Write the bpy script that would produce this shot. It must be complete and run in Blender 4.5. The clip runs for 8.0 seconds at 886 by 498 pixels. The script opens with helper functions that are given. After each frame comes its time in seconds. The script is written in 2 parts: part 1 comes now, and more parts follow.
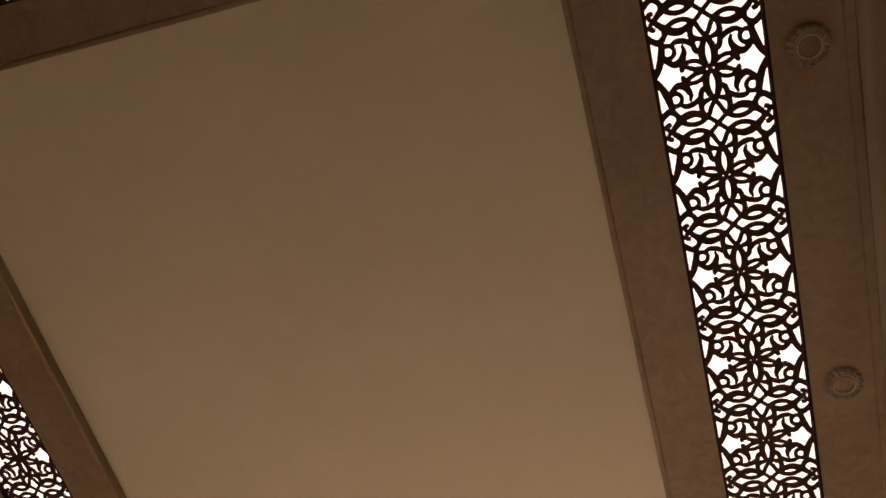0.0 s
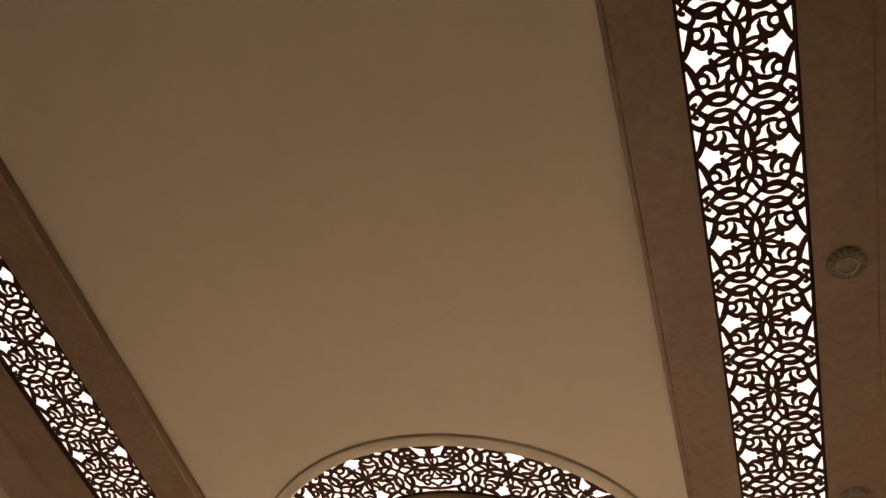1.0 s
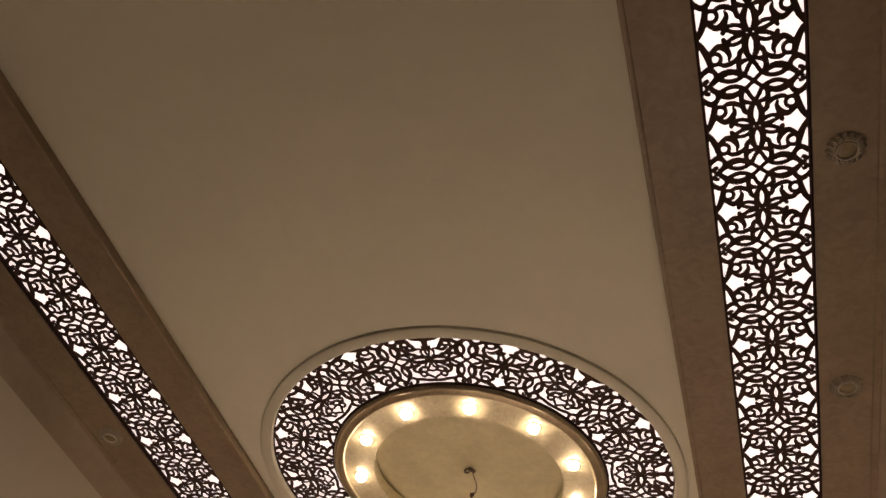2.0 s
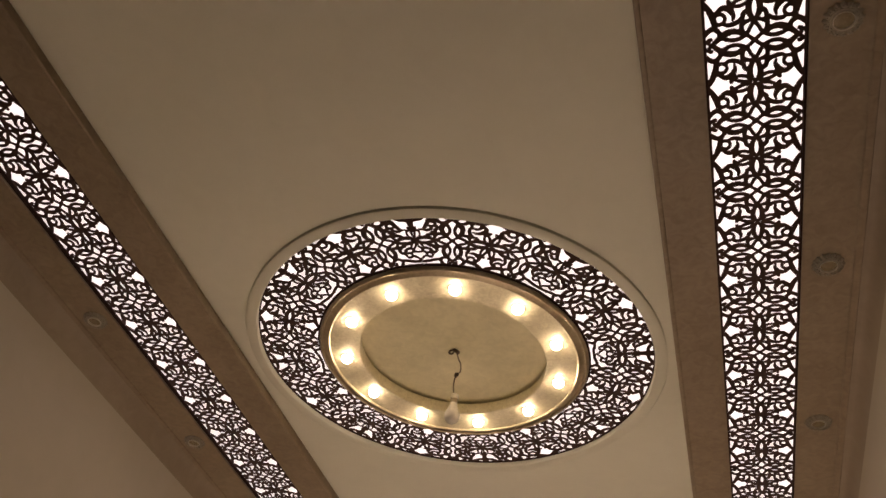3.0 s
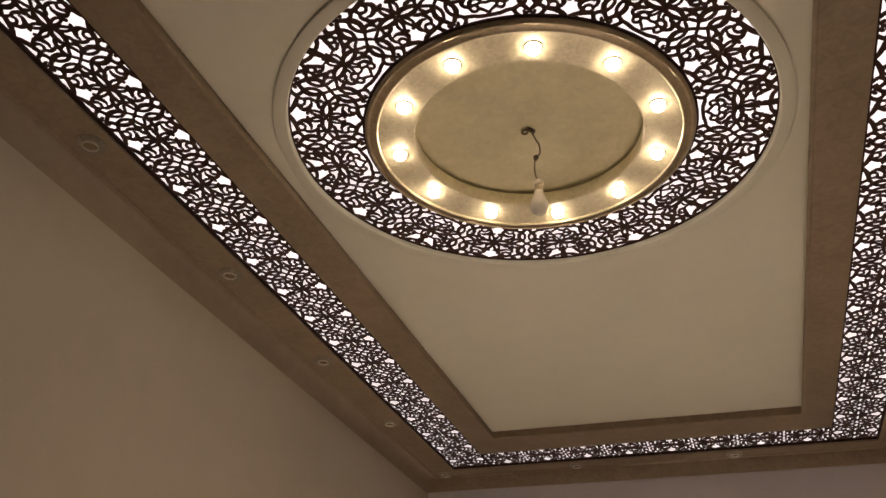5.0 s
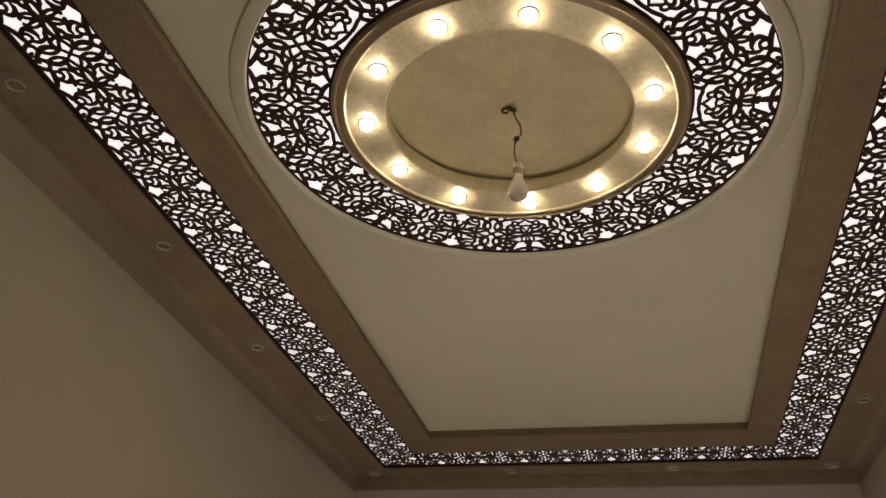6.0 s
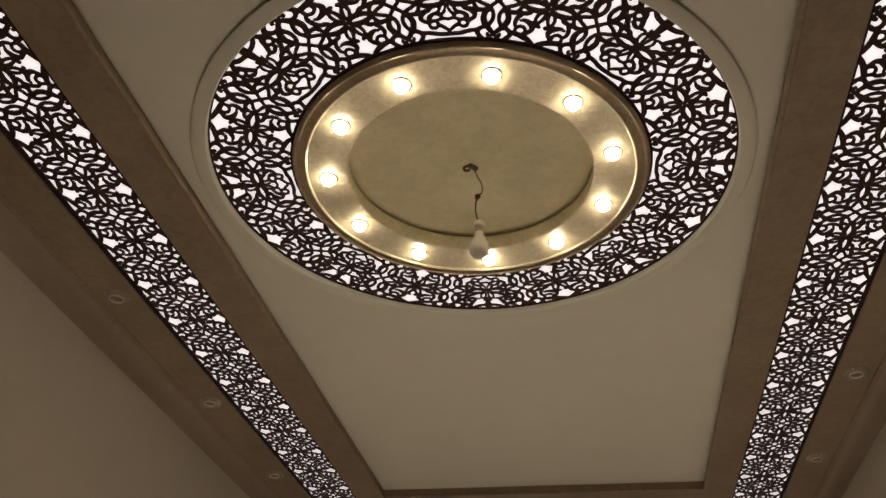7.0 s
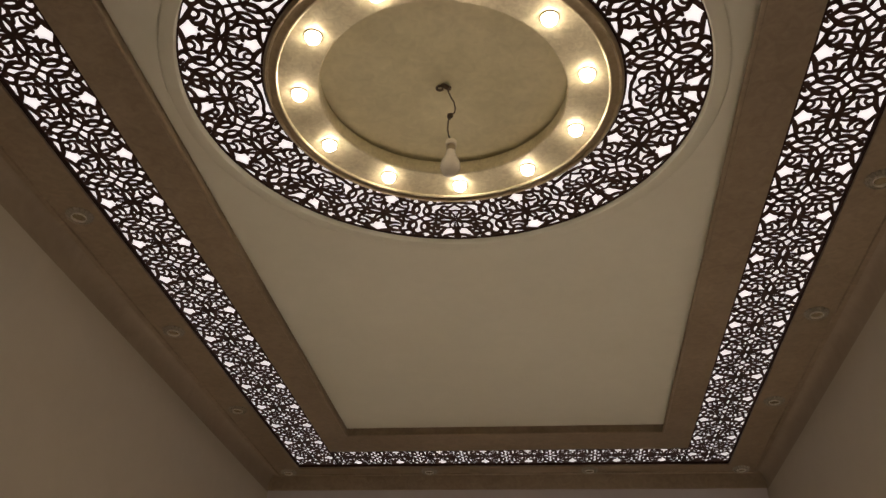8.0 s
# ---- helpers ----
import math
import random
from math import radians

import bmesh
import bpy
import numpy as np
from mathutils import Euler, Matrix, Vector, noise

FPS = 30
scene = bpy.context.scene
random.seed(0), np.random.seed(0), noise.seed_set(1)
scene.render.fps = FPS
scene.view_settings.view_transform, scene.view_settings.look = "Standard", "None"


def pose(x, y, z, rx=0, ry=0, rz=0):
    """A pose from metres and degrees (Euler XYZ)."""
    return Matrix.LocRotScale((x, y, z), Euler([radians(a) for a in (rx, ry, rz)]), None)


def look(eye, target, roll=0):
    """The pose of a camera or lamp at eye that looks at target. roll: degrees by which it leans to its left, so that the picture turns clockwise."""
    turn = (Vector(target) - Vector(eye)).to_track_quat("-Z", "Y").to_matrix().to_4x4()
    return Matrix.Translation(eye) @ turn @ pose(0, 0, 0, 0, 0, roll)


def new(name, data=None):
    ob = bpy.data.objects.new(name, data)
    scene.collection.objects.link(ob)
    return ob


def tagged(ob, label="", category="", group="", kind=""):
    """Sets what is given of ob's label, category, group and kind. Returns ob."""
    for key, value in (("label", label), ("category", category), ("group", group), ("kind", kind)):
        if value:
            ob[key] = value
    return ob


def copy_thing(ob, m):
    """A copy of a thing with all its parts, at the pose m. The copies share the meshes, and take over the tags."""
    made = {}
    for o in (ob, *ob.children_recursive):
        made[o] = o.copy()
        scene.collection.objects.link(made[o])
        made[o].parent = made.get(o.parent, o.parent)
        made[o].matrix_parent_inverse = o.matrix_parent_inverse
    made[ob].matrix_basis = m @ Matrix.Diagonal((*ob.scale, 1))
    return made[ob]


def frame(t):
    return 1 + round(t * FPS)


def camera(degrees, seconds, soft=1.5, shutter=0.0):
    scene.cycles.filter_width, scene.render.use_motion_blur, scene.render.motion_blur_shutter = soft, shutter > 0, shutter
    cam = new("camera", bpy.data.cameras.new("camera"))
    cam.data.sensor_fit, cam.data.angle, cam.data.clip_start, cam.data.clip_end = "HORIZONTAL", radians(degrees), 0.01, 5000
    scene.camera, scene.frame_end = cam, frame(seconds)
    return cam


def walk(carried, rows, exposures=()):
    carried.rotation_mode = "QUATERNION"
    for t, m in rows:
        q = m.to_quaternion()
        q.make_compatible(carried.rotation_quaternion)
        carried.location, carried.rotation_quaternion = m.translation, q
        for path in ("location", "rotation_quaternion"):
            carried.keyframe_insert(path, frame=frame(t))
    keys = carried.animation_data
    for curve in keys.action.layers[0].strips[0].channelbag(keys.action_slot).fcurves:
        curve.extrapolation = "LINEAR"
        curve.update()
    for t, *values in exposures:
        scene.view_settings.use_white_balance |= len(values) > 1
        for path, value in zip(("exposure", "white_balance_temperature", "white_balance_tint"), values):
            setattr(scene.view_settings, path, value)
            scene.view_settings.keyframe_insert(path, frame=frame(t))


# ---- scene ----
cam = camera(53.6, 8.0, soft=1.6)
PATH = [
    (0, (0.982, -2.901, 1.197), (0.479, -2.124, 2.97), 19.6),
    (0.5, (0.982, -2.921, 1.253), (0.452, -1.99, 2.942), 16.1),
    (1, (0.964, -2.901, 1.232), (0.424, -1.885, 2.867), 14.9),
    (1.5, (0.978, -2.867, 1.224), (0.411, -1.779, 2.804), 14.5),
    (2.8, (0.933, -2.779, 1.179), (0.368, -1.468, 2.581), 11.4),
    (3, (0.926, -2.772, 1.176), (0.383, -1.424, 2.55), 10.3),
    (3.5, (0.921, -2.746, 1.163), (0.443, -1.33, 2.492), 8.3),
    (4, (0.875, -2.667, 1.18), (0.389, -1.162, 2.404), 6.7),
    (4.5, (0.634, -2.489, 1.388), (0.096, -0.979, 2.584), 2.6),
    (5, (0.496, -2.342, 1.443), (-0.079, -0.734, 2.484), 2.1),
    (5.2, (0.457, -2.241, 1.482), (-0.122, -0.624, 2.507), 3.2),
    (6.3, (0.3, -2.149, 1.539), (-0.075, -0.492, 2.594), 2.7),
    (6.5, (0.299, -2.15, 1.538), (-0.063, -0.511, 2.626), 2.5),
    (7, (0.304, -2.15, 1.549), (-0.008, -0.541, 2.695), 2.3),
    (7.5, (0.305, -2.134, 1.526), (0.028, -0.523, 2.678), 2.0),
    (8, (0.286, -2.062, 1.445), (0.044, -0.398, 2.529), 2.3),
]
walk(cam, [(t, look(eye, target, roll)) for t, eye, target, roll in PATH],
     exposures=[(0.0, 0.49, 9700, 29), (1.0, 0.47, 9500, 28), (1.5, 0.28, 8900, 25), (3.5, 0.32, 8000, 20), (5.0, 0.27, 7500, 17), (6.5, -0.11, 7250, 11), (8.0, -0.05, 7250, 12)])

# ---- world and light levels ----
world = bpy.data.worlds.new("world")
world.use_nodes = True
world.node_tree.nodes["Background"].inputs[0].default_value = (0.02, 0.018, 0.015, 1)
world.node_tree.nodes["Background"].inputs[1].default_value = 0.3
scene.world = world
STRIP_GLOW, BULB_GLOW, BEAM = 0.90, 49.0, 275.0

# ---- plan, in metres ----
CX, CY = -0.012, -0.13           # middle of the room and of the ring
P = 0.26                         # one repeat of the fretwork
SW = 0.245                       # width of the fretwork strip
CF, IX, IY = -0.075, 1.017, 2.806   # strip: its middle along the room, inner half sizes
OX, OY = IX + SW, IY + SW        # strip, outer half sizes
PX, PY = 0.850, 2.60             # raised panel, half sizes
WX, WY = 1.490, 3.205             # walls, half sizes
Z_BAND, Z_LEDGE, Z_FRET, Z_PANEL, Z_RING = 3.190, 3.180, 3.2, 3.236, 3.246
R_BORDER, R_OUT, R_IN, R_GOLD, R_DISC = 0.820, 0.775, 0.535, 0.493, 0.367


# ---- materials ----
def nodes_of(name):
    m = bpy.data.materials.new(name)
    m.use_nodes = True
    return m, m.node_tree.nodes, m.node_tree.links, m.node_tree.nodes["Principled BSDF"]


def plaster(name, a, b, rough=0.6, big=2.5, fine=90.0, bump=0.06, streak=0.0, metal=0.0, spec=0.4):
    """Painted or stuccoed plaster: two colours mixed by broad and fine noise, with a fine relief."""
    m, n, l, p = nodes_of(name)
    co = n.new("ShaderNodeTexCoord")
    geo = n.new("ShaderNodeNewGeometry")
    n1 = n.new("ShaderNodeTexNoise"); n1.inputs["Scale"].default_value = big; n1.inputs["Detail"].default_value = 8; n1.inputs["Roughness"].default_value = 0.62
    n2 = n.new("ShaderNodeTexNoise"); n2.inputs["Scale"].default_value = fine; n2.inputs["Detail"].default_value = 5
    n3 = n.new("ShaderNodeTexNoise"); n3.inputs["Scale"].default_value = big * 7; n3.inputs["Detail"].default_value = 6; n3.inputs["Distortion"].default_value = 1.2
    for t in (n1, n2, n3):
        l.new(geo.outputs["Position"], t.inputs["Vector"])
    mix = n.new("ShaderNodeMix"); mix.data_type = "FLOAT"; mix.inputs[0].default_value = 0.35 + streak
    l.new(n1.outputs["Fac"], mix.inputs[2]); l.new(n3.outputs["Fac"], mix.inputs[3])
    ramp = n.new("ShaderNodeValToRGB")
    ramp.color_ramp.elements[0].position, ramp.color_ramp.elements[1].position = 0.36, 0.66
    ramp.color_ramp.elements[0].color, ramp.color_ramp.elements[1].color = (*a, 1), (*b, 1)
    l.new(mix.outputs[0], ramp.inputs[0])
    l.new(ramp.outputs[0], p.inputs["Base Color"])
    rr = n.new("ShaderNodeMapRange"); rr.inputs["To Min"].default_value, rr.inputs["To Max"].default_value = rough - 0.08, rough + 0.08
    l.new(n3.outputs["Fac"], rr.inputs["Value"]); l.new(rr.outputs[0], p.inputs["Roughness"])
    add = n.new("ShaderNodeMath"); add.operation = "MULTIPLY_ADD"; add.inputs[1].default_value = 0.35
    l.new(n2.outputs["Fac"], add.inputs[0]); l.new(n3.outputs["Fac"], add.inputs[2])
    bm_ = n.new("ShaderNodeBump"); bm_.inputs["Strength"].default_value = bump; bm_.inputs["Distance"].default_value = 0.01
    l.new(add.outputs[0], bm_.inputs["Height"]); l.new(bm_.outputs[0], p.inputs["Normal"])
    p.inputs["Metallic"].default_value = metal
    p.inputs["Specular IOR Level"].default_value = spec
    return m


def glow(name, colour, strength):
    m, n, l, p = nodes_of(name)
    p.inputs["Base Color"].default_value = (0.8, 0.8, 0.78, 1)
    p.inputs["Roughness"].default_value = 0.4
    p.inputs["Emission Color"].default_value = (*colour, 1)
    p.inputs["Emission Strength"].default_value = strength
    return m


CREAM = plaster("cream ceiling paint", (0.682, 0.66, 0.53), (0.738, 0.714, 0.58), 0.62, 1.1, 120, 0.03)
BROWN = plaster("brown stucco", (0.228, 0.168, 0.106), (0.322, 0.247, 0.164), 0.5, 3.5, 60, 0.09, 0.22)
# disc colour: cream with the bulbs' warm bounce off the gold mixed in
DISC_GOLD_LIT = plaster("cream ceiling paint with gold bounce", (0.61, 0.55, 0.35), (0.80, 0.725, 0.485), 0.40, 4.0, 120, 0.04)
WALL = plaster("wall paint", (0.44, 0.39, 0.31), (0.49, 0.437, 0.35), 0.6, 0.8, 100, 0.04)
GOLD = plaster("champagne gold paint", (0.68, 0.60, 0.41), (0.91, 0.83, 0.61), 0.34, 7.0, 150, 0.06, 0.3, 0.3)
HUB_PAINT = plaster("light bronze stucco", (0.36, 0.285, 0.175), (0.50, 0.40, 0.26), 0.36, 6.0, 80, 0.07, 0.25, 0.4)
FRET = plaster("dark brown cut board", (0.047, 0.024, 0.017), (0.067, 0.035, 0.026), 0.8, 20.0, 200, 0.05, spec=0.15)
EDGE = plaster("dark edge strip", (0.03, 0.014, 0.010), (0.042, 0.021, 0.015), 0.8, 20.0, 200, 0.03, spec=0.1)
# far wall: greyer and lighter than WALL, the end's cool light in its colour
WALL_FAR = plaster("wall paint greyed for cool light", (0.50, 0.455, 0.45), (0.56, 0.515, 0.51), 0.6, 0.8, 100, 0.04)
# near-black for the unseen south wall, so the near ceiling gets less bounce
WALL_NEAR = plaster("wall paint darkened to cut bounce", (0.06, 0.04, 0.024), (0.08, 0.055, 0.034), 0.6, 0.8, 100, 0.04)
COVE = plaster("umber cove paint", (0.27, 0.213, 0.15), (0.35, 0.282, 0.205), 0.55, 2.0, 80, 0.05)
FLOOR = plaster("beige floor", (0.345, 0.315, 0.285), (0.40, 0.365, 0.33), 0.3, 2.0, 30, 0.02)
SILVER = plaster("polished silver gilt", (0.74, 0.68, 0.56), (0.88, 0.82, 0.70), 0.2, 60.0, 300, 0.02, 0.1, 0.15)
COPPER = plaster("dark wire", (0.05, 0.03, 0.015), (0.10, 0.06, 0.03), 0.45, 60.0, 300, 0.05, 0.1, 0.2)
STEEL = plaster("bulb cap metal", (0.25, 0.2, 0.13), (0.40, 0.33, 0.22), 0.35, 60.0, 300, 0.03, 0.1, 0.8)
WHITE = plaster("white lamp holder", (0.62, 0.56, 0.45), (0.72, 0.66, 0.55), 0.4, 40.0, 300, 0.03)
FROST = plaster("frosted bulb glass", (0.72, 0.66, 0.55), (0.80, 0.74, 0.64), 0.25, 40.0, 300, 0.01)
DIFFUSER = glow("lit diffuser", (0.98, 0.965, 1.05), STRIP_GLOW)
BULB = glow("lit bulb", (1.0, 0.88, 0.70), BULB_GLOW)

m, n, l, p = nodes_of("clear lamp glass")
p.inputs["Base Color"].default_value = (0.72, 0.65, 0.53, 1)
p.inputs["Roughness"].default_value = 0.06
p.inputs["Transmission Weight"].default_value = 0.45
GLASS = m
LENS = plaster("dull lamp lens", (0.22, 0.17, 0.10), (0.30, 0.24, 0.15), 0.25, 60.0, 300, 0.03)


# ---- building helpers ----
def part(name, data, material, parent=None, label="", at=None):
    """Links a bmesh or a mesh as one object, under a parent if one is given."""
    if isinstance(data, bmesh.types.BMesh):
        me = bpy.data.meshes.new(name)
        data.to_mesh(me)
        data.free()
    else:
        me = data
    if material and not me.materials:
        me.materials.append(material)
    ob = new(name, me)
    if parent:
        ob.parent = parent
    if at is not None:
        ob.matrix_basis = at
    return tagged(ob, label) if label else ob


def thing(name, label, category, at, group="", kind=""):
    ob = new(name)
    ob.empty_display_size = 0.05
    ob.matrix_basis = at
    return tagged(ob, label, category, group, kind)


def smooth(bm, angle=40):
    for f in bm.faces:
        f.smooth = True
    for e in bm.edges:
        if len(e.link_faces) == 2 and e.calc_face_angle(0) > radians(angle):
            e.smooth = False
    return bm


def frame_loft(rows, closed=True):
    """A mitred frame round the room: rows of (half x, half y, z, its middle along y), joined one to the next."""
    bm = bmesh.new()
    loops = [[bm.verts.new((CX + sx * hx, cy + sy * hy, z)) for sx, sy in ((1, 1), (-1, 1), (-1, -1), (1, -1))] for hx, hy, z, cy in ((*row, CF)[:4] for row in rows)]
    pairs = list(zip(loops, loops[1:])) + ([(loops[-1], loops[0])] if closed else [])
    for a, b in pairs:
        for i in range(4):
            bm.faces.new((a[i], a[(i + 1) % 4], b[(i + 1) % 4], b[i]))
    bmesh.ops.recalc_face_normals(bm, faces=bm.faces)
    return bm


def turned(rows, n=128, closed=False):
    """A body turned about z: rows of (radius, z)."""
    bm = bmesh.new()
    loops = []
    for r, z in rows:
        if r < 1e-6:
            loops.append([bm.verts.new((0, 0, z))] * n)
        else:
            loops.append([bm.verts.new((r * math.cos(2 * math.pi * i / n), r * math.sin(2 * math.pi * i / n), z)) for i in range(n)])
    pairs = list(zip(loops, loops[1:])) + ([(loops[-1], loops[0])] if closed else [])
    for a, b in pairs:
        for i in range(n):
            j = (i + 1) % n
            vs = list(dict.fromkeys((a[i], a[j], b[j], b[i])))
            if len(vs) > 2:
                bm.faces.new(vs)
    bmesh.ops.recalc_face_normals(bm, faces=bm.faces)
    return smooth(bm)


def box(x0, x1, y0, y1, z0, z1):
    bm = bmesh.new()
    bmesh.ops.create_cube(bm, size=1)
    bmesh.ops.scale(bm, vec=(x1 - x0, y1 - y0, z1 - z0), verts=bm.verts)
    bmesh.ops.translate(bm, vec=((x0 + x1) / 2, (y0 + y1) / 2, (z0 + z1) / 2), verts=bm.verts)
    return bm


def tube(points, radius, n=8):
    """A round wire along points."""
    bm = bmesh.new()
    pts = [Vector(p) for p in points]
    loops = []
    for i, c in enumerate(pts):
        d = (pts[min(i + 1, len(pts) - 1)] - pts[max(i - 1, 0)]).normalized()
        s = d.cross(Vector((0.31, 0.9, 0.2))).normalized()
        t = d.cross(s)
        loops.append([bm.verts.new(c + radius * (math.cos(2 * math.pi * k / n) * s + math.sin(2 * math.pi * k / n) * t)) for k in range(n)])
    for a, b in zip(loops, loops[1:]):
        for k in range(n):
            bm.faces.new((a[k], a[(k + 1) % n], b[(k + 1) % n], b[k]))
    bm.faces.new(loops[0]); bm.faces.new(loops[-1])
    bmesh.ops.recalc_face_normals(bm, faces=bm.faces)
    return smooth(bm, 60)


# ---- the fretwork pattern ----
def bend(points, n=14):
    """A smooth curve through a few points."""
    pts = np.array(points, float)
    ext = np.vstack([2 * pts[0] - pts[1], pts, 2 * pts[-1] - pts[-2]])
    out = []
    for i in range(1, len(ext) - 2):
        a, b, c, d = ext[i - 1:i + 3]
        for t in np.linspace(0, 1, n, endpoint=False):
            out.append(0.5 * (2 * b + (c - a) * t + (2 * a - 5 * b + 4 * c - d) * t * t + (3 * b - a - 3 * c + d) * t ** 3))
    out.append(pts[-1])
    return np.array(out)


def ring_points(u, v, r, n=24):
    return [(u + r * math.cos(2 * math.pi * i / n), v + r * math.sin(2 * math.pi * i / n)) for i in range(n + 1)]


# strokes (points, width at the start, at the end, extra in the middle), in half widths across (u) and half repeats along (v)
# the interlace between two flowers
LACING = [
    ([(0, .57), (.075, .68), (.135, .80), (.23, .89), (.36, .937), (.50, .927), (.62, .87), (.70, .78)], .065, .075, 0),
    ([(.22, .88), (.29, .79), (.42, .742), (.56, .765), (.66, .83), (.74, .89), (.85, 1.0)], .05, .07, .065),
    ([(0, 1.0), (.075, .93), (.155, .86), (.22, .80)], .065, .055, 0),
    ([(.205, .80), (.25, .70), (.245, .61), (.18, .565), (.06, .53)], .04, .045, .05),
    ([(.66, .81), (.74, .675), (.84, .625), (.93, .68), (.985, .75)], .065, .06, .035),
    ([(.85, 1.0), (.915, .95), (.92, .88), (.875, .86)], .05, .07, 0),
]
PETALS = [
    ([(.022, .04), (.085, .14), (.11, .27), (.08, .42), (0, .57)], .055, .06, .055),
    ([(.09, .37), (.16, .33), (.215, .38), (.235, .47), (.255, .57)], .05, .06, .03),
    ([(0, .0), (.03, .045), (.09, .085), (.17, .15)], .04, .05, .01),
]
# scrolls on a side with one star
STAR_SIDE = PETALS + [
    ([(1.0, 0), (.935, .10), (.868, .24), (.818, .38), (.788, .52), (.765, .66)], .04, .07, .065),
    (ring_points(.688, .43, .113), .062, .062, 0),
    ([(.615, .535), (.54, .58), (.44, .58), (.34, .545), (.255, .475)], .05, .065, .025),
    ([(.43, .485), (.405, .41), (.425, .334), (.465, .265), (.52, .215), (.61, .19), (.71, .25), (.81, .345)], .03, .045, .075),
    ([(.44, .27), (.455, .17), (.497, .072)], .07, .075, .02),
    ([(.10, .095), (.20, .168), (.31, .195), (.43, .175)], .05, .05, .01),
    ([(.10, .03), (.17, .030), (.26, .040), (.36, .082), (.44, .13)], .055, .045, .02),
]
# where two stars stand side by side
PAIR_SIDE = PETALS + [
    ([(.38, 0), (.52, 0), (.66, 0), (.80, 0), (.95, 0)], .05, .16, .03),
    ([(.44, 0), (.47, .07), (.53, .105)], .11, .02, 0),
    ([(.80, 0), (.80, .12), (.84, .25), (.93, .35), (.985, .40)], .09, .06, .02),
    ([(.985, .40), (.88, .45), (.80, .53), (.77, .66)], .06, .09, .02),
    (ring_points(.64, .505, .092), .06, .06, 0),
    ([(.59, .59), (.52, .635), (.42, .60), (.34, .545), (.27, .47)], .06, .08, .02),
    ([(.77, .43), (.63, .385), (.52, .335), (.43, .28), (.43, .17)], .08, .03, .03),
    ([(.52, .51), (.44, .47), (.39, .37), (.43, .27)], .05, .05, .03),
    ([(.04, .03), (.15, .13), (.27, .17), (.36, .15), (.42, .085)], .015, .045, .01),
    ([(.04, .02), (.18, .03), (.30, .045), (.42, .06)], .015, .045, .01),
]
# the closed arch on the other side of a pair
ARCH_SIDE = PETALS + [
    ([(.872, 0), (.855, .25), (.80, .45), (.77, .66)], .075, .075, .01),
    (ring_points(.59, .32, .095), .06, .06, 0),
    ([(.54, .42), (.46, .53), (.38, .56), (.32, .53), (.27, .47)], .06, .08, .02),
    ([(.79, 0), (.70, .09), (.62, .20)], .05, .07, 0),
    ([(.50, .25), (.455, .12), (.48, 0)], .06, .05, 0),
    ([(.51, .36), (.42, .39), (.34, .33)], .06, .07, .03),
    ([(.455, .12), (.37, .14), (.31, .22), (.34, .33)], .05, .06, .02),
    ([(.04, .03), (.14, .12), (.24, .16), (.31, .22)], .015, .05, .01),
    ([(.04, .02), (.18, .03), (.28, .06), (.37, .14)], .015, .05, .01),
]


def field(strokes, uu, vv):
    """Signed distance to a set of tapering strokes, below zero inside them."""
    best = np.full(uu.shape, 9.0)
    for pts, w0, w1, belly in strokes:
        c = bend(pts, 8)
        n_ = len(c)
        for i in range(n_ - 1):
            a, d = c[i], c[i + 1] - c[i]
            t = np.clip(((uu - a[0]) * d[0] + (vv - a[1]) * d[1]) / (d @ d + 1e-12), 0, 1)
            k = (i + t) / (n_ - 1)
            w = 0.019 + w0 + (w1 - w0) * k + belly * np.sin(np.pi * k)
            best = np.minimum(best, np.hypot(uu - a[0] - t * d[0], vv - a[1] - t * d[1]) - w / 2)
    return best


def cell_field(right, left, nu, nv):
    """The field over one repeat: u from -1 to 1 across, v from -1 to 1 along."""
    u, v = np.meshgrid(np.linspace(-1, 1, nu + 1), np.linspace(-1, 1, nv + 1), indexing="ij")
    au, av = np.abs(u), np.abs(v)
    f = np.where(u >= 0, field(LACING + right, au, av), field(LACING + left, au, av))
    return np.minimum(f, 0.972 - au)


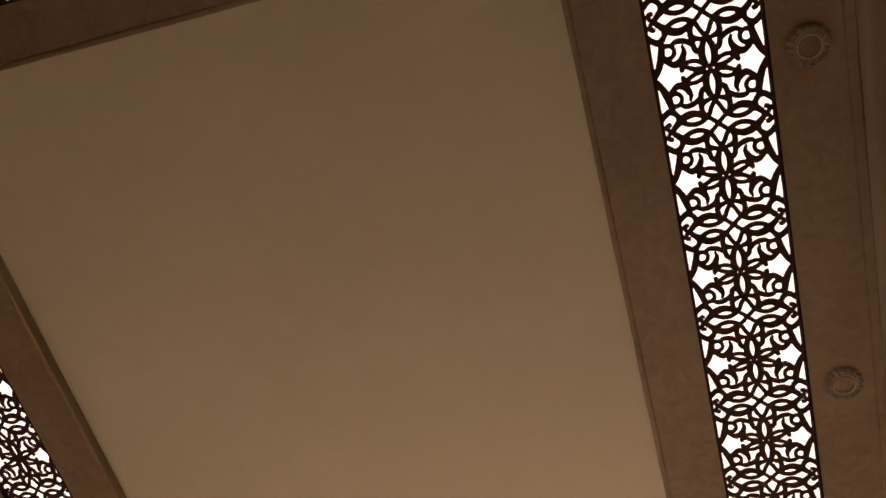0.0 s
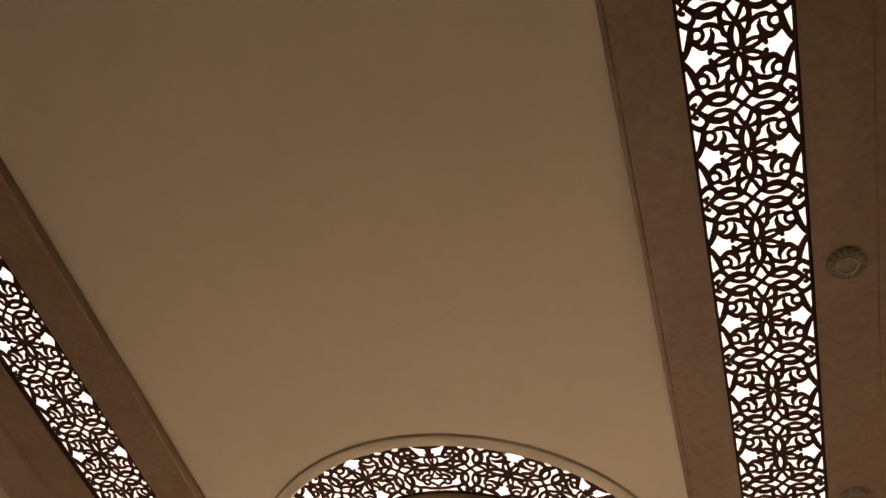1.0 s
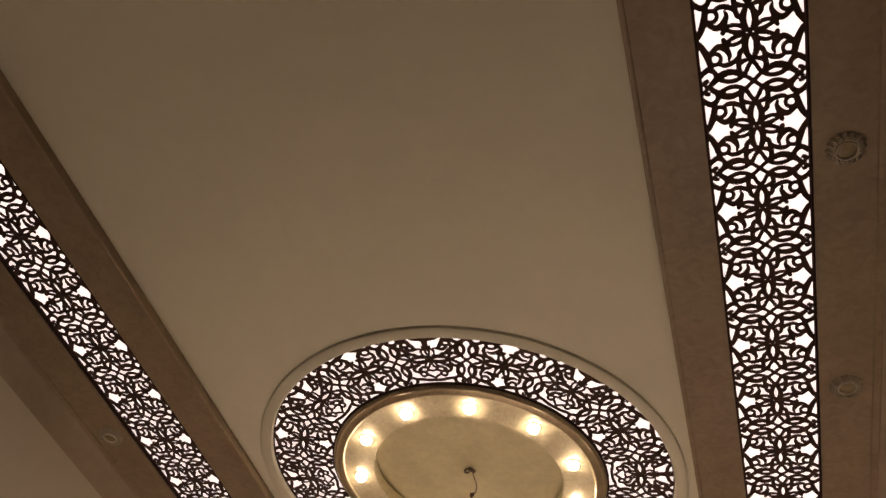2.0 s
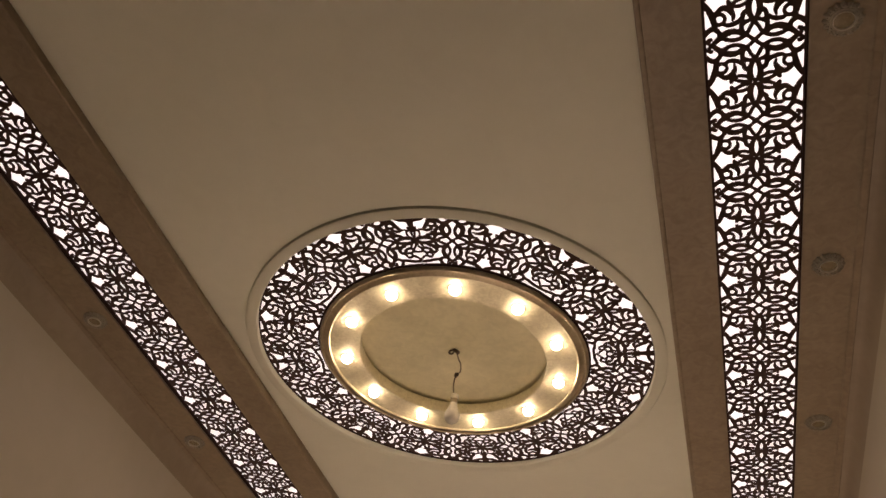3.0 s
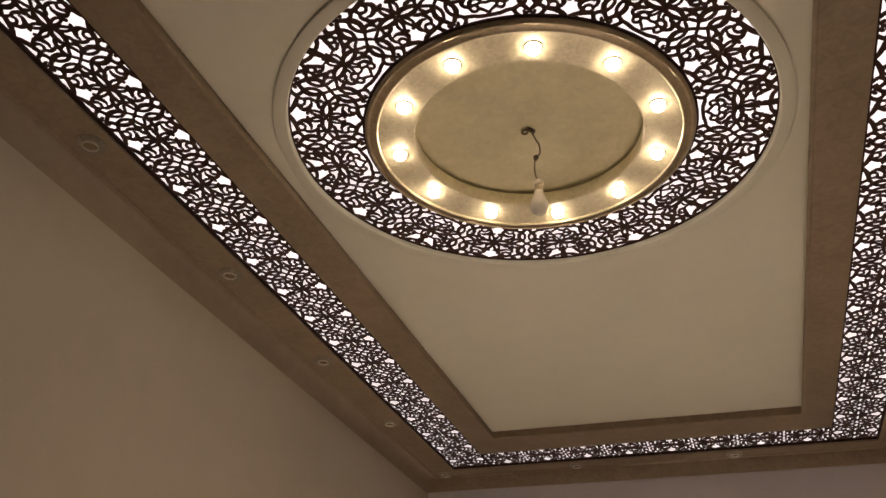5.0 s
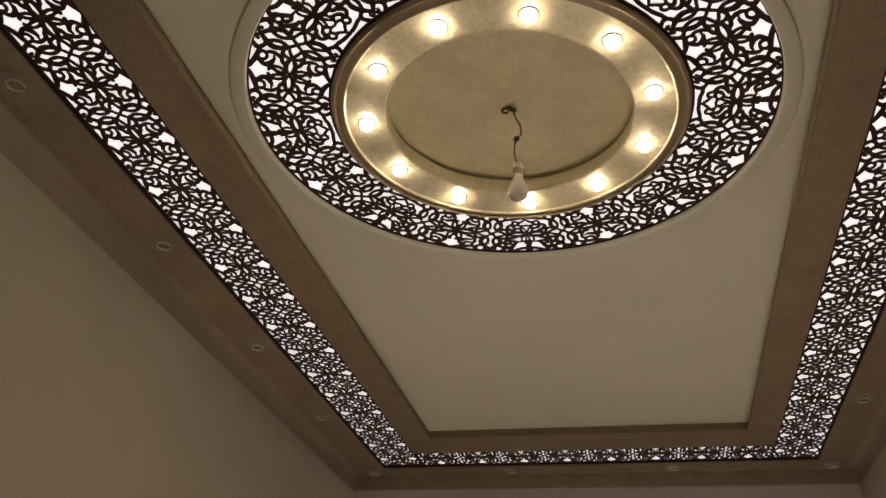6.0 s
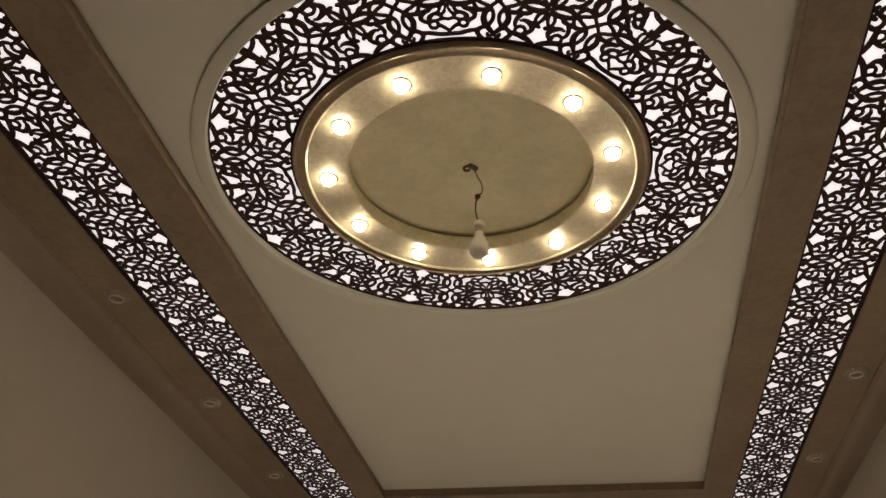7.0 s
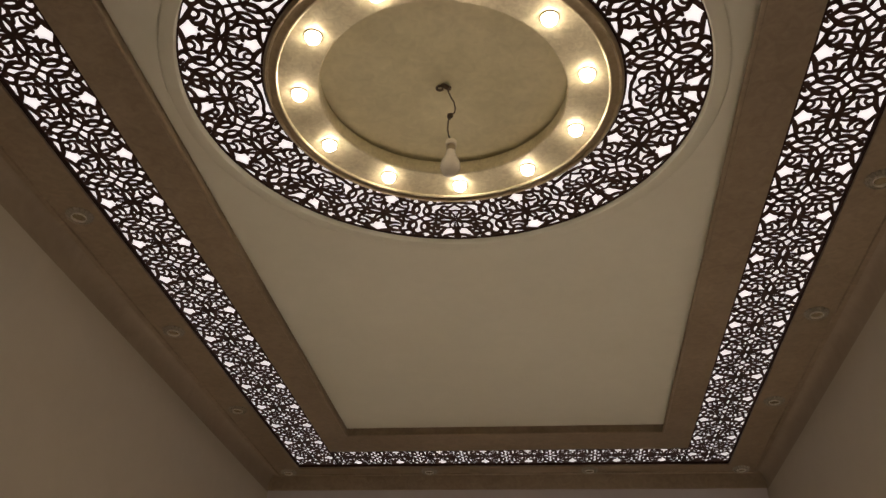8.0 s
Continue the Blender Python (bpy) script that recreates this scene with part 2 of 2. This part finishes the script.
def cut_board(f, place, thick):
    """Marching squares over the field f: the board where f < 0, cut through, thick metres deep. place(u, v) gives x, y."""
    nu, nv = f.shape[0] - 1, f.shape[1] - 1
    f = np.where(np.abs(f) < 1e-4, -1e-4, f)
    verts, faces, index, rim = [], [], {}, []

    def corner(i, j):
        key = (i, j)
        if key not in index:
            index[key] = len(verts)
            verts.append(place(2 * i / nu - 1, 2 * j / nv - 1))
        return index[key]

    def cut(i0, j0, i1, j1):
        key = (min((i0, j0), (i1, j1)), max((i0, j0), (i1, j1)))
        if key not in index:
            a, b = f[i0, j0], f[i1, j1]
            t = a / (a - b)
            index[key] = len(verts)
            verts.append(place(2 * (i0 + t * (i1 - i0)) / nu - 1, 2 * (j0 + t * (j1 - j0)) / nv - 1))
        return index[key]

    for i in range(nu):
        j = 0
        while j < nv:
            c = ((i, j), (i + 1, j), (i + 1, j + 1), (i, j + 1))
            inside = [f[p_] < 0 for p_ in c]
            if all(inside):
                faces.append([corner(*p_) for p_ in c])
            elif any(inside):
                poly, marks = [], []
                for k in range(4):
                    p_, q_ = c[k], c[(k + 1) % 4]
                    if inside[k]:
                        poly.append(corner(*p_))
                    if inside[k] != inside[(k + 1) % 4]:
                        e = cut(*p_, *q_)
                        poly.append(e)
                        marks.append((e, inside[k]))
                faces.append(poly)
                for k, (e, leaving) in enumerate(marks):
                    if leaving:
                        rim.append((e, marks[(k + 1) % len(marks)][0]))
            j += 1
    n0 = len(verts)
    top = [(x, y, thick) for x, y in verts]
    allv = [(x, y, 0.0) for x, y in verts] + top
    allf = [fc[::-1] for fc in faces] + [[a, b, b + n0, a + n0] for a, b in rim]
    me = bpy.data.meshes.new("fretwork_panel")
    me.from_pydata(allv, [], allf)
    me.materials.append(FRET)
    me.update()
    return me


NU, NV = 100, 104
single = cell_field(STAR_SIDE, STAR_SIDE, NU, NV)
paired = cell_field(PAIR_SIDE, ARCH_SIDE, NU, NV)
FRET_T = 0.0035
strip_cell = cut_board(single, lambda u, v: (u * SW / 2, v * P / 2), FRET_T)
corner_cell = cut_board(single, lambda u, v: (u * SW / 2, v * SW / 2), FRET_T)
short_cell = cut_board(single, lambda u, v: (u * SW / 2, v * IX / 8), FRET_T)
near_corner_cell = cut_board(single, lambda u, v: (u * SW / 2, v * (OY + CY - CF - 10 * P) / 2), FRET_T)
RM, RW = (R_OUT + R_IN) / 2, (R_OUT - R_IN) / 2
A16 = math.pi / 16


def polar(u, v):
    r = RM + u * RW
    return r * math.cos(v * A16), r * math.sin(v * A16)


ring_single = cut_board(single, polar, FRET_T)
ring_pair = cut_board(paired, polar, FRET_T)

EDGE_W = 0.0045                  # dark edge strips beside the board

# ---- the room ----
T = 0.15
floor = tagged(part("floor", box(CX - WX - T, CX + WX + T, CF - WY - T, CF + WY + T, -0.1, 0.0), FLOOR), "plain beige polished floor", "floor", kind="structure")
TOP = 3.42
for name, b in (("wall_west", (CX - WX - T, CX - WX, CF - WY - T, CF + WY + T)), ("wall_east", (CX + WX, CX + WX + T, CF - WY - T, CF + WY + T))):
    tagged(part(name, box(*b, 0.0, TOP), WALL), "plain brown-beige painted plaster wall", "wall", kind="structure")
# unseen end wall, darkened to shade the near end of the ceiling
tagged(part("wall_south", box(CX - WX, CX + WX, CF - WY - T, CF - WY, 0.0, TOP), WALL_NEAR), "unseen plain end wall, dark brown to dim the near ceiling", "wall", kind="structure")
tagged(part("wall_north", box(CX - WX, CX + WX, CF + WY, CF + WY + T, 0.0, TOP), WALL_FAR), "plain painted plaster wall, cool light put into its grey-beige", "wall", kind="structure")
tagged(part("ceiling", box(CX - WX - T, CX + WX + T, CF - WY - T, CF + WY + T, TOP, TOP + 0.12), CREAM), "slab above the stepped plaster ceiling", "ceiling", kind="structure")

# ledge with the small downlights, from the strip out to the cornice
LX, LY = 1.416, 3.160
tagged(part("ceiling_ledge", frame_loft([(OX + EDGE_W, OY + EDGE_W, Z_LEDGE), (LX, LY, Z_LEDGE), (LX, LY, TOP), (OX + EDGE_W, OY + EDGE_W, TOP)]), BROWN),
       "lowered brown stucco ceiling ledge round the room", "ceiling", kind="structure")
# fillet round the ledge: a small step and a flat
FX, FY = LX + 0.026, LY + 0.014
rows = [(LX, LY, Z_LEDGE + 0.05), (LX, LY, Z_LEDGE - 0.002), (LX + 0.003, LY + 0.003, Z_LEDGE - 0.006), (FX - 0.003, FY - 0.003, Z_LEDGE - 0.006), (FX, FY, Z_LEDGE - 0.002), (FX, FY, Z_LEDGE + 0.05)]
tagged(part("cornice", smooth(frame_loft(rows), 30), BROWN), "thin brown plaster fillet round the ceiling ledge", "cornice", kind="structure")


def side_cove(s):
    """A tall shallow cove from the fillet down to a long wall."""
    prof = [(FX - 0.002, Z_LEDGE + 0.04), (FX - 0.002, Z_LEDGE + 0.004)]
    for k in range(13):
        a = k / 12 * math.pi / 2
        prof.append((FX + (WX - FX) * math.sin(a) ** 0.8, Z_LEDGE + 0.003 - 0.10 * (1 - math.cos(a))))
    prof += [(WX + 0.004, Z_LEDGE - 0.097), (WX + 0.004, Z_LEDGE + 0.04)]
    bm = bmesh.new()
    ends = [[bm.verts.new((CX + s * x, CF + e * (WY - 0.001), z)) for x, z in prof] for e in (-1, 1)]
    for i in range(len(prof)):
        j = (i + 1) % len(prof)
        bm.faces.new((ends[0][i], ends[0][j], ends[1][j], ends[1][i]))
    bm.faces.new(ends[0]); bm.faces.new(ends[1])
    bmesh.ops.recalc_face_normals(bm, faces=bm.faces)
    return smooth(bm, 50)


def end_band(s):
    """A brown plaster band with a sharp lower edge along an end wall."""
    prof = [(FY - 0.002, Z_LEDGE + 0.04), (FY - 0.002, Z_LEDGE + 0.001), (FY + 0.006, Z_LEDGE - 0.008), (WY - 0.012, Z_LEDGE - 0.084), (WY - 0.010, Z_LEDGE - 0.088), (WY + 0.004, Z_LEDGE - 0.088), (WY + 0.004, Z_LEDGE + 0.04)]
    bm = bmesh.new()
    ends = [[bm.verts.new((CX + e * (WX - 0.002), CF + s * y, z)) for y, z in prof] for e in (-1, 1)]
    for i in range(len(prof)):
        j = (i + 1) % len(prof)
        bm.faces.new((ends[0][i], ends[0][j], ends[1][j], ends[1][i]))
    bm.faces.new(ends[0]); bm.faces.new(ends[1])
    bmesh.ops.recalc_face_normals(bm, faces=bm.faces)
    return smooth(bm, 30)


for name, s in (("cove_west", -1), ("cove_east", 1)):
    tagged(part(name, side_cove(s), COVE), "shallow umber plaster cove above the long wall", "cornice", kind="structure")
for name, s in (("cornice_south", -1), ("cornice_north", 1)):
    tagged(part(name, end_band(s), BROWN), "sloping brown plaster band above the end wall", "cornice", kind="structure")

# band between the strip and the raised panel
rows = [(PX + 0.014, PY + 0.014, TOP, CY), (PX + 0.014, PY + 0.014, Z_BAND + 0.012, CY), (PX + 0.004, PY + 0.004, Z_BAND + 0.011, CY), (PX + 0.004, PY + 0.004, Z_BAND, CY)]
rows += [(IX - EDGE_W, IY - EDGE_W, Z_BAND), (IX - EDGE_W, IY - EDGE_W, TOP)]
tagged(part("ceiling_band", smooth(frame_loft(rows), 50), BROWN), "flat brown stucco band framing the ceiling panel", "ceiling", kind="structure")


# rounded bead along the inner edge of the band
rows = [(PX + 0.006, PY + 0.006, Z_BAND + 0.006, CY)]
for k in range(9):
    a = math.pi * k / 8
    rows.append((PX + 0.008 - 0.008 * math.cos(a), PY + 0.008 - 0.008 * math.cos(a), Z_BAND + 0.001 - 0.005 * math.sin(a), CY))
rows.append((PX + 0.014, PY + 0.014, Z_BAND + 0.006, CY))
tagged(part("trim", smooth(frame_loft(rows), 50), BROWN), "thin brown bead round the raised ceiling panel", "trim", kind="structure")

CR = CY - 0.009                  # middle of the ring along the room


def panel_mesh():
    """The raised panel: a rectangle with a round opening."""
    bm = bmesh.new()
    hx, hy = PX + 0.013, PY + 0.013
    n_, rb = 160, R_BORDER + 0.006
    ca = math.atan2(hy, hx)
    angs = sorted([2 * math.pi * i / n_ for i in range(n_)] + [ca, math.pi - ca, math.pi + ca, 2 * math.pi - ca])
    inner, outer, up = [], [], []
    for a in angs:
        c, s = math.cos(a), math.sin(a)
        k = min(hx / abs(c) if abs(c) > 1e-9 else 9e9, hy / abs(s) if abs(s) > 1e-9 else 9e9)
        inner.append(bm.verts.new((CX + rb * c, CR + rb * s, Z_PANEL)))
        outer.append(bm.verts.new((CX + k * c, CY + k * s, Z_PANEL)))
        up.append(bm.verts.new((CX + rb * c, CR + rb * s, TOP)))
    m_ = len(angs)
    for i in range(m_):
        j = (i + 1) % m_
        bm.faces.new((outer[i], outer[j], inner[j], inner[i]))
        bm.faces.new((inner[i], inner[j], up[j], up[i]))
    bmesh.ops.recalc_face_normals(bm, faces=bm.faces)
    return bm


tagged(part("ceiling_panel", panel_mesh(), CREAM), "cream painted raised ceiling panel with a round opening", "ceiling", kind="structure")

# ---- the ring ----
HUB = pose(CX, CR, 0)
border = part("ring_border", turned([(R_OUT, TOP), (R_OUT, Z_PANEL - 0.005), (R_OUT + 0.004, Z_PANEL - 0.011), (R_BORDER - 0.004, Z_PANEL - 0.011), (R_BORDER, Z_PANEL - 0.008), (R_BORDER, Z_PANEL + 0.005), (R_BORDER + 0.012, Z_PANEL + 0.006)], 160), CREAM, at=HUB)
tagged(border, "cream plaster rim round the lit ring", "ceiling", kind="structure")

ring = thing("ring_light", "round ceiling light of dark brown arabesque fretwork over white glowing panel", "ceiling light", HUB)
part("diffuser", turned([(R_IN - 0.01, Z_RING + 0.005), (R_OUT + 0.004, Z_RING + 0.005), (R_OUT + 0.004, Z_RING + 0.015), (R_IN - 0.01, Z_RING + 0.015)], 128, True), DIFFUSER, ring, "white glowing diffuser")
part("inner_edge", turned([(R_IN + 0.002, Z_RING - 0.004), (R_IN + 0.002, Z_RING + 0.0045), (R_IN - 0.004, Z_RING + 0.0045), (R_IN - 0.004, Z_RING - 0.004)], 128, True), EDGE, ring)
part("outer_edge", turned([(R_OUT - 0.0005, Z_RING - 0.003), (R_OUT - 0.0005, Z_RING + 0.0045), (R_OUT - 0.005, Z_RING + 0.0045), (R_OUT - 0.005, Z_RING - 0.003)], 128, True), EDGE, ring)
A0 = radians(3.0)
for k in range(16):
    part("fretwork_panel", ring_pair if k % 2 == 0 else ring_single, None, ring, at=pose(0, 0, Z_RING) @ Matrix.Rotation(A0 + k * math.pi / 8, 4, "Z"))

hub = part("hub_drum", turned([(R_IN - 0.004, TOP), (R_IN - 0.004, Z_RING - 0.006), (R_IN - 0.008, Z_RING - 0.013), (R_IN - 0.013, Z_RING - 0.0165), (R_IN - 0.018, Z_RING - 0.0145), (R_IN - 0.020, Z_RING - 0.0095), (R_IN - 0.027, Z_RING - 0.0105), (R_GOLD + 0.005, Z_RING - 0.0155), (R_GOLD, Z_RING - 0.018)], 160), HUB_PAINT, at=HUB)
tagged(hub, "light bronze stucco drum inside the lit ring", "ceiling", kind="structure")
Z_GOLD = Z_RING - 0.013
plate = thing("gold_ring", "champagne gold lamp ring with a raised bright rim", "ceiling ring", HUB)
part("rim", turned([(R_GOLD + 0.001, Z_GOLD + 0.01), (R_GOLD + 0.001, Z_GOLD - 0.005), (R_GOLD - 0.003, Z_GOLD - 0.006), (R_GOLD - 0.006, Z_GOLD - 0.003), (R_GOLD - 0.006, Z_GOLD + 0.01)], 160, True), GOLD, plate)
part("plate", turned([(R_GOLD - 0.006, Z_GOLD), (R_DISC + 0.004, Z_GOLD), (R_DISC, Z_GOLD + 0.004), (R_DISC + 0.003, Z_GOLD + 0.050), (R_DISC + 0.006, Z_GOLD + 0.054), (R_DISC + 0.035, Z_GOLD + 0.055), (R_DISC + 0.035, Z_GOLD + 0.08)], 160), GOLD, plate)
Z_DISC = Z_GOLD + 0.063
disc = part("ceiling_disc", turned([(0, Z_DISC), (R_DISC + 0.045, Z_DISC)], 128), DISC_GOLD_LIT, at=HUB)
tagged(disc, "cream plaster disc in the middle of the ring, gold bounce in its olive tone", "ceiling", kind="structure")


# ---- lamps in the gold ring ----
def ring_lamp(at):
    ob = thing("ring_lamp", "small lit round bulb in a thin metal collar", "ceiling lamp", at, "lamps in the gold ring")
    part("collar", turned([(0.0265, 0.002), (0.0275, -0.002), (0.025, -0.004), (0.022, -0.003), (0.022, 0.004)], 32), STEEL, ob, "thin dark metal collar")
    part("bulb", turned([(0.0207, 0.002), (0.0209, -0.005), (0.0200, -0.012), (0.0160, -0.0180), (0.0088, -0.0215), (0, -0.0225)], 32), BULB, ob, "glowing warm white bulb")
    return ob


R_LAMP = 0.4275
first = None
for k in range(11):
    a = radians(-107.0 + 360 / 11 * k)
    at = pose(CX + R_LAMP * math.cos(a), CR + R_LAMP * math.sin(a), Z_GOLD)
    first = copy_thing(first, at) if first else ring_lamp(at)
    beam = new("ring_lamp_beam", bpy.data.lights.new("ring_lamp_beam", "SPOT"))
    beam.data.energy, beam.data.color, beam.data.shadow_soft_size = BEAM, (1.0, 0.93, 0.91), 0.02
    beam.data.spot_size, beam.data.spot_blend = radians(44), 0.85
    beam.matrix_world = look((at.translation.x, at.translation.y, Z_GOLD - 0.032), (at.translation.x + 0.25, at.translation.y + 0.85, 0.0))


# ---- straight fretwork strips ----
def strip_light(x0, y0, turn, cells, label, length, board):
    """A straight light, its middle at x0, y0, its length along the turned y axis, with panels at the places in cells."""
    ob = thing("strip_light", label, "ceiling light", pose(x0, y0, Z_FRET, 0, 0, turn), "fretwork strip lights")
    h = length / 2
    part("diffuser", box(-SW / 2 - 0.003, SW / 2 + 0.003, -h, h, 0.005, 0.017), DIFFUSER, ob, "white glowing diffuser")
    for s in (-1, 1):
        part("edge_strip", box(*sorted((s * (SW / 2 + EDGE_W), s * (SW / 2 - 0.001))), -h, h, Z_BAND - 0.001 - Z_FRET, 0.0045), EDGE, ob)
    for y in cells:
        part("fretwork_panel", board, None, ob, at=pose(0, y, 0))
    return ob


LAB = "long dark brown arabesque fretwork strip over white glowing panel"
for s in (-1, 1):
    long_strip = strip_light(CX + s * (IX + SW / 2), CF, 0, [CY - CF + (k - 10.5) * P for k in range(1, 22)], LAB, 2 * OY, strip_cell)
    for e in (-1, 1):
        part("end_strip", box(-SW / 2, SW / 2, *sorted((e * (OY - 0.001), e * (OY + EDGE_W))), Z_BAND - 0.001 - Z_FRET, 0.0045), EDGE, long_strip)
    part("corner_panel", corner_cell, None, long_strip, at=pose(0, IY + SW / 2, 0))
    part("corner_panel", near_corner_cell, None, long_strip, at=pose(0, (-OY + CY - CF - 10 * P) / 2, 0))
for s in (-1, 1):
    strip_light(CX, CF + s * (IY + SW / 2), 90, [(k - 3.5) * IX / 4 for k in range(8)], "short dark brown arabesque fretwork strip over white glowing panel", 2 * IX, short_cell)


# ---- small downlights of the ledge ----
def deep(bm, k=1.15):
    bmesh.ops.scale(bm, vec=(1.0, 1.0, k), verts=bm.verts)
    return bm


def downlight(at):
    ob = thing("downlight", "unlit small round downlight of clear scalloped crystal glass", "downlight", at, "downlights of the ledge")
    bm = bmesh.new()
    n_ = 96
    rings = []
    for r, z, wave in ((0.024, 0.001, 0), (0.024, -0.007, 0), (0.030, -0.0095, 0.0), (0.037, -0.0075, 0.02), (0.043, -0.0055, 0.05), (0.0465, -0.003, 0.06), (0.0465, 0.001, 0.06)):
        rings.append([bm.verts.new((r * (1 + wave * math.cos(16 * a)) * math.cos(a), r * (1 + wave * math.cos(16 * a)) * math.sin(a), z - (0.002 * math.cos(16 * a) if wave and z < 0 else 0)))
                      for a in (2 * math.pi * i / n_ for i in range(n_))])
    for a, b in zip(rings, rings[1:]):
        for i in range(n_):
            bm.faces.new((a[i], a[(i + 1) % n_], b[(i + 1) % n_], b[i]))
    bmesh.ops.recalc_face_normals(bm, faces=bm.faces)
    part("trim", deep(smooth(bm, 40)), GLASS, ob, "scalloped clear crystal trim")
    part("inner_ring", deep(turned([(0.0262, -0.006), (0.0266, -0.0125), (0.0254, -0.0138), (0.0242, -0.0125), (0.0240, -0.006)], 40)), SILVER, ob, "thin polished ring")
    part("outer_ring", deep(turned([(0.0345, -0.006), (0.0348, -0.0098), (0.0340, -0.0106), (0.0332, -0.0098), (0.0330, -0.006)], 48)), GLASS, ob)
    part("lens", deep(turned([(0.0243, -0.007), (0.014, -0.0085), (0.0, -0.009)], 32)), LENS, ob, "dull brown glass lens")
    for k in range(32):
        a = 2 * math.pi * (k + 0.5) / 32
        b = bmesh.new()
        bmesh.ops.create_icosphere(b, subdivisions=1, radius=0.0030 if k % 2 else 0.0040)
        part("bead", deep(b, 1.0), GLASS, ob, at=pose((0.0425 if k % 2 else 0.0395) * math.cos(a), (0.0425 if k % 2 else 0.0395) * math.sin(a), -0.0125, 20 * (k % 5), 35 * (k % 3), 25 * k))
    return ob


first = None
spots = [(s * 1.343, -0.15 + 0.44 * k) for s in (-1, 1) for k in (-5, -3, -1, 1, 3, 5)] + [(x, 3.035) for x in (-1.343, -0.472, 0.480, 1.343)]
for x, y in spots:
    at = pose(CX + x, y, Z_LEDGE)
    first = copy_thing(first, at) if first else downlight(at)

# ---- ceiling hook, wire and unlit bulb ----
hook = thing("ceiling_hook", "dark metal hook and anchor under the ceiling disc", "hook", pose(CX, CR + 0.012, Z_DISC))
part("anchor", tube([(-0.004, 0.0, 0.002), (0.006, -0.002, -0.010), (0.018, -0.004, -0.020)], 0.008, 10), COPPER, hook)
part("eye", tube([(-0.012 + 0.010 * math.cos(a), 0, -0.012 + 0.009 * math.sin(a)) for a in (i * math.pi / 6 for i in range(12))], 0.004, 8), COPPER, hook)

BX, BY = CX + 0.028, CR + 0.012
lead = thing("bulb_wire", "thin dark kinked wire hanging from the ceiling hook", "wire", pose(CX, CR + 0.012, 0))
turns = [(0.022 + 0.007 * math.sin(a), 0.005 * math.cos(a), 3.178 - 0.0045 * i / 8) for i, a in ((i, 2 * math.pi * i / 8) for i in range(25))]
part("upper_wire", tube([(0.010, 0, Z_DISC - 0.018), (0.022, 0, 3.245), (0.032, 0.001, 3.225), (0.036, 0.002, 3.20), (0.034, 0.003, 3.185), *turns, (0.017, 0, 3.155), (0.016, 0, 3.12), (0.020, 0, 3.095), (0.028, 0, 3.078)], 0.0024, 6), COPPER, lead)

bulb = thing("hanging_bulb", "unlit frosted white bulb in a pale holder on a wire", "light bulb", pose(BX, BY, 3.078))
part("holder", turned([(0, 0.002), (0.010, 0.001), (0.015, -0.004), (0.0165, -0.012), (0.0165, -0.020), (0.013, -0.022)], 24), WHITE, bulb, "pale plastic lamp holder")
part("cap", turned([(0.013, -0.018), (0.0135, -0.024), (0.0125, -0.027), (0.0135, -0.030), (0.0125, -0.033), (0.0135, -0.036), (0.0125, -0.042)], 24), STEEL, bulb, "dull brass screw cap")
part("globe", turned([(0.0125, -0.038), (0.0138, -0.048), (0.0168, -0.060), (0.0220, -0.071), (0.0268, -0.083), (0.0285, -0.095), (0.0270, -0.107), (0.0222, -0.117), (0.0142, -0.124), (0.0060, -0.127), (0, -0.1275)], 40), FROST, bulb, "frosted white glass globe")
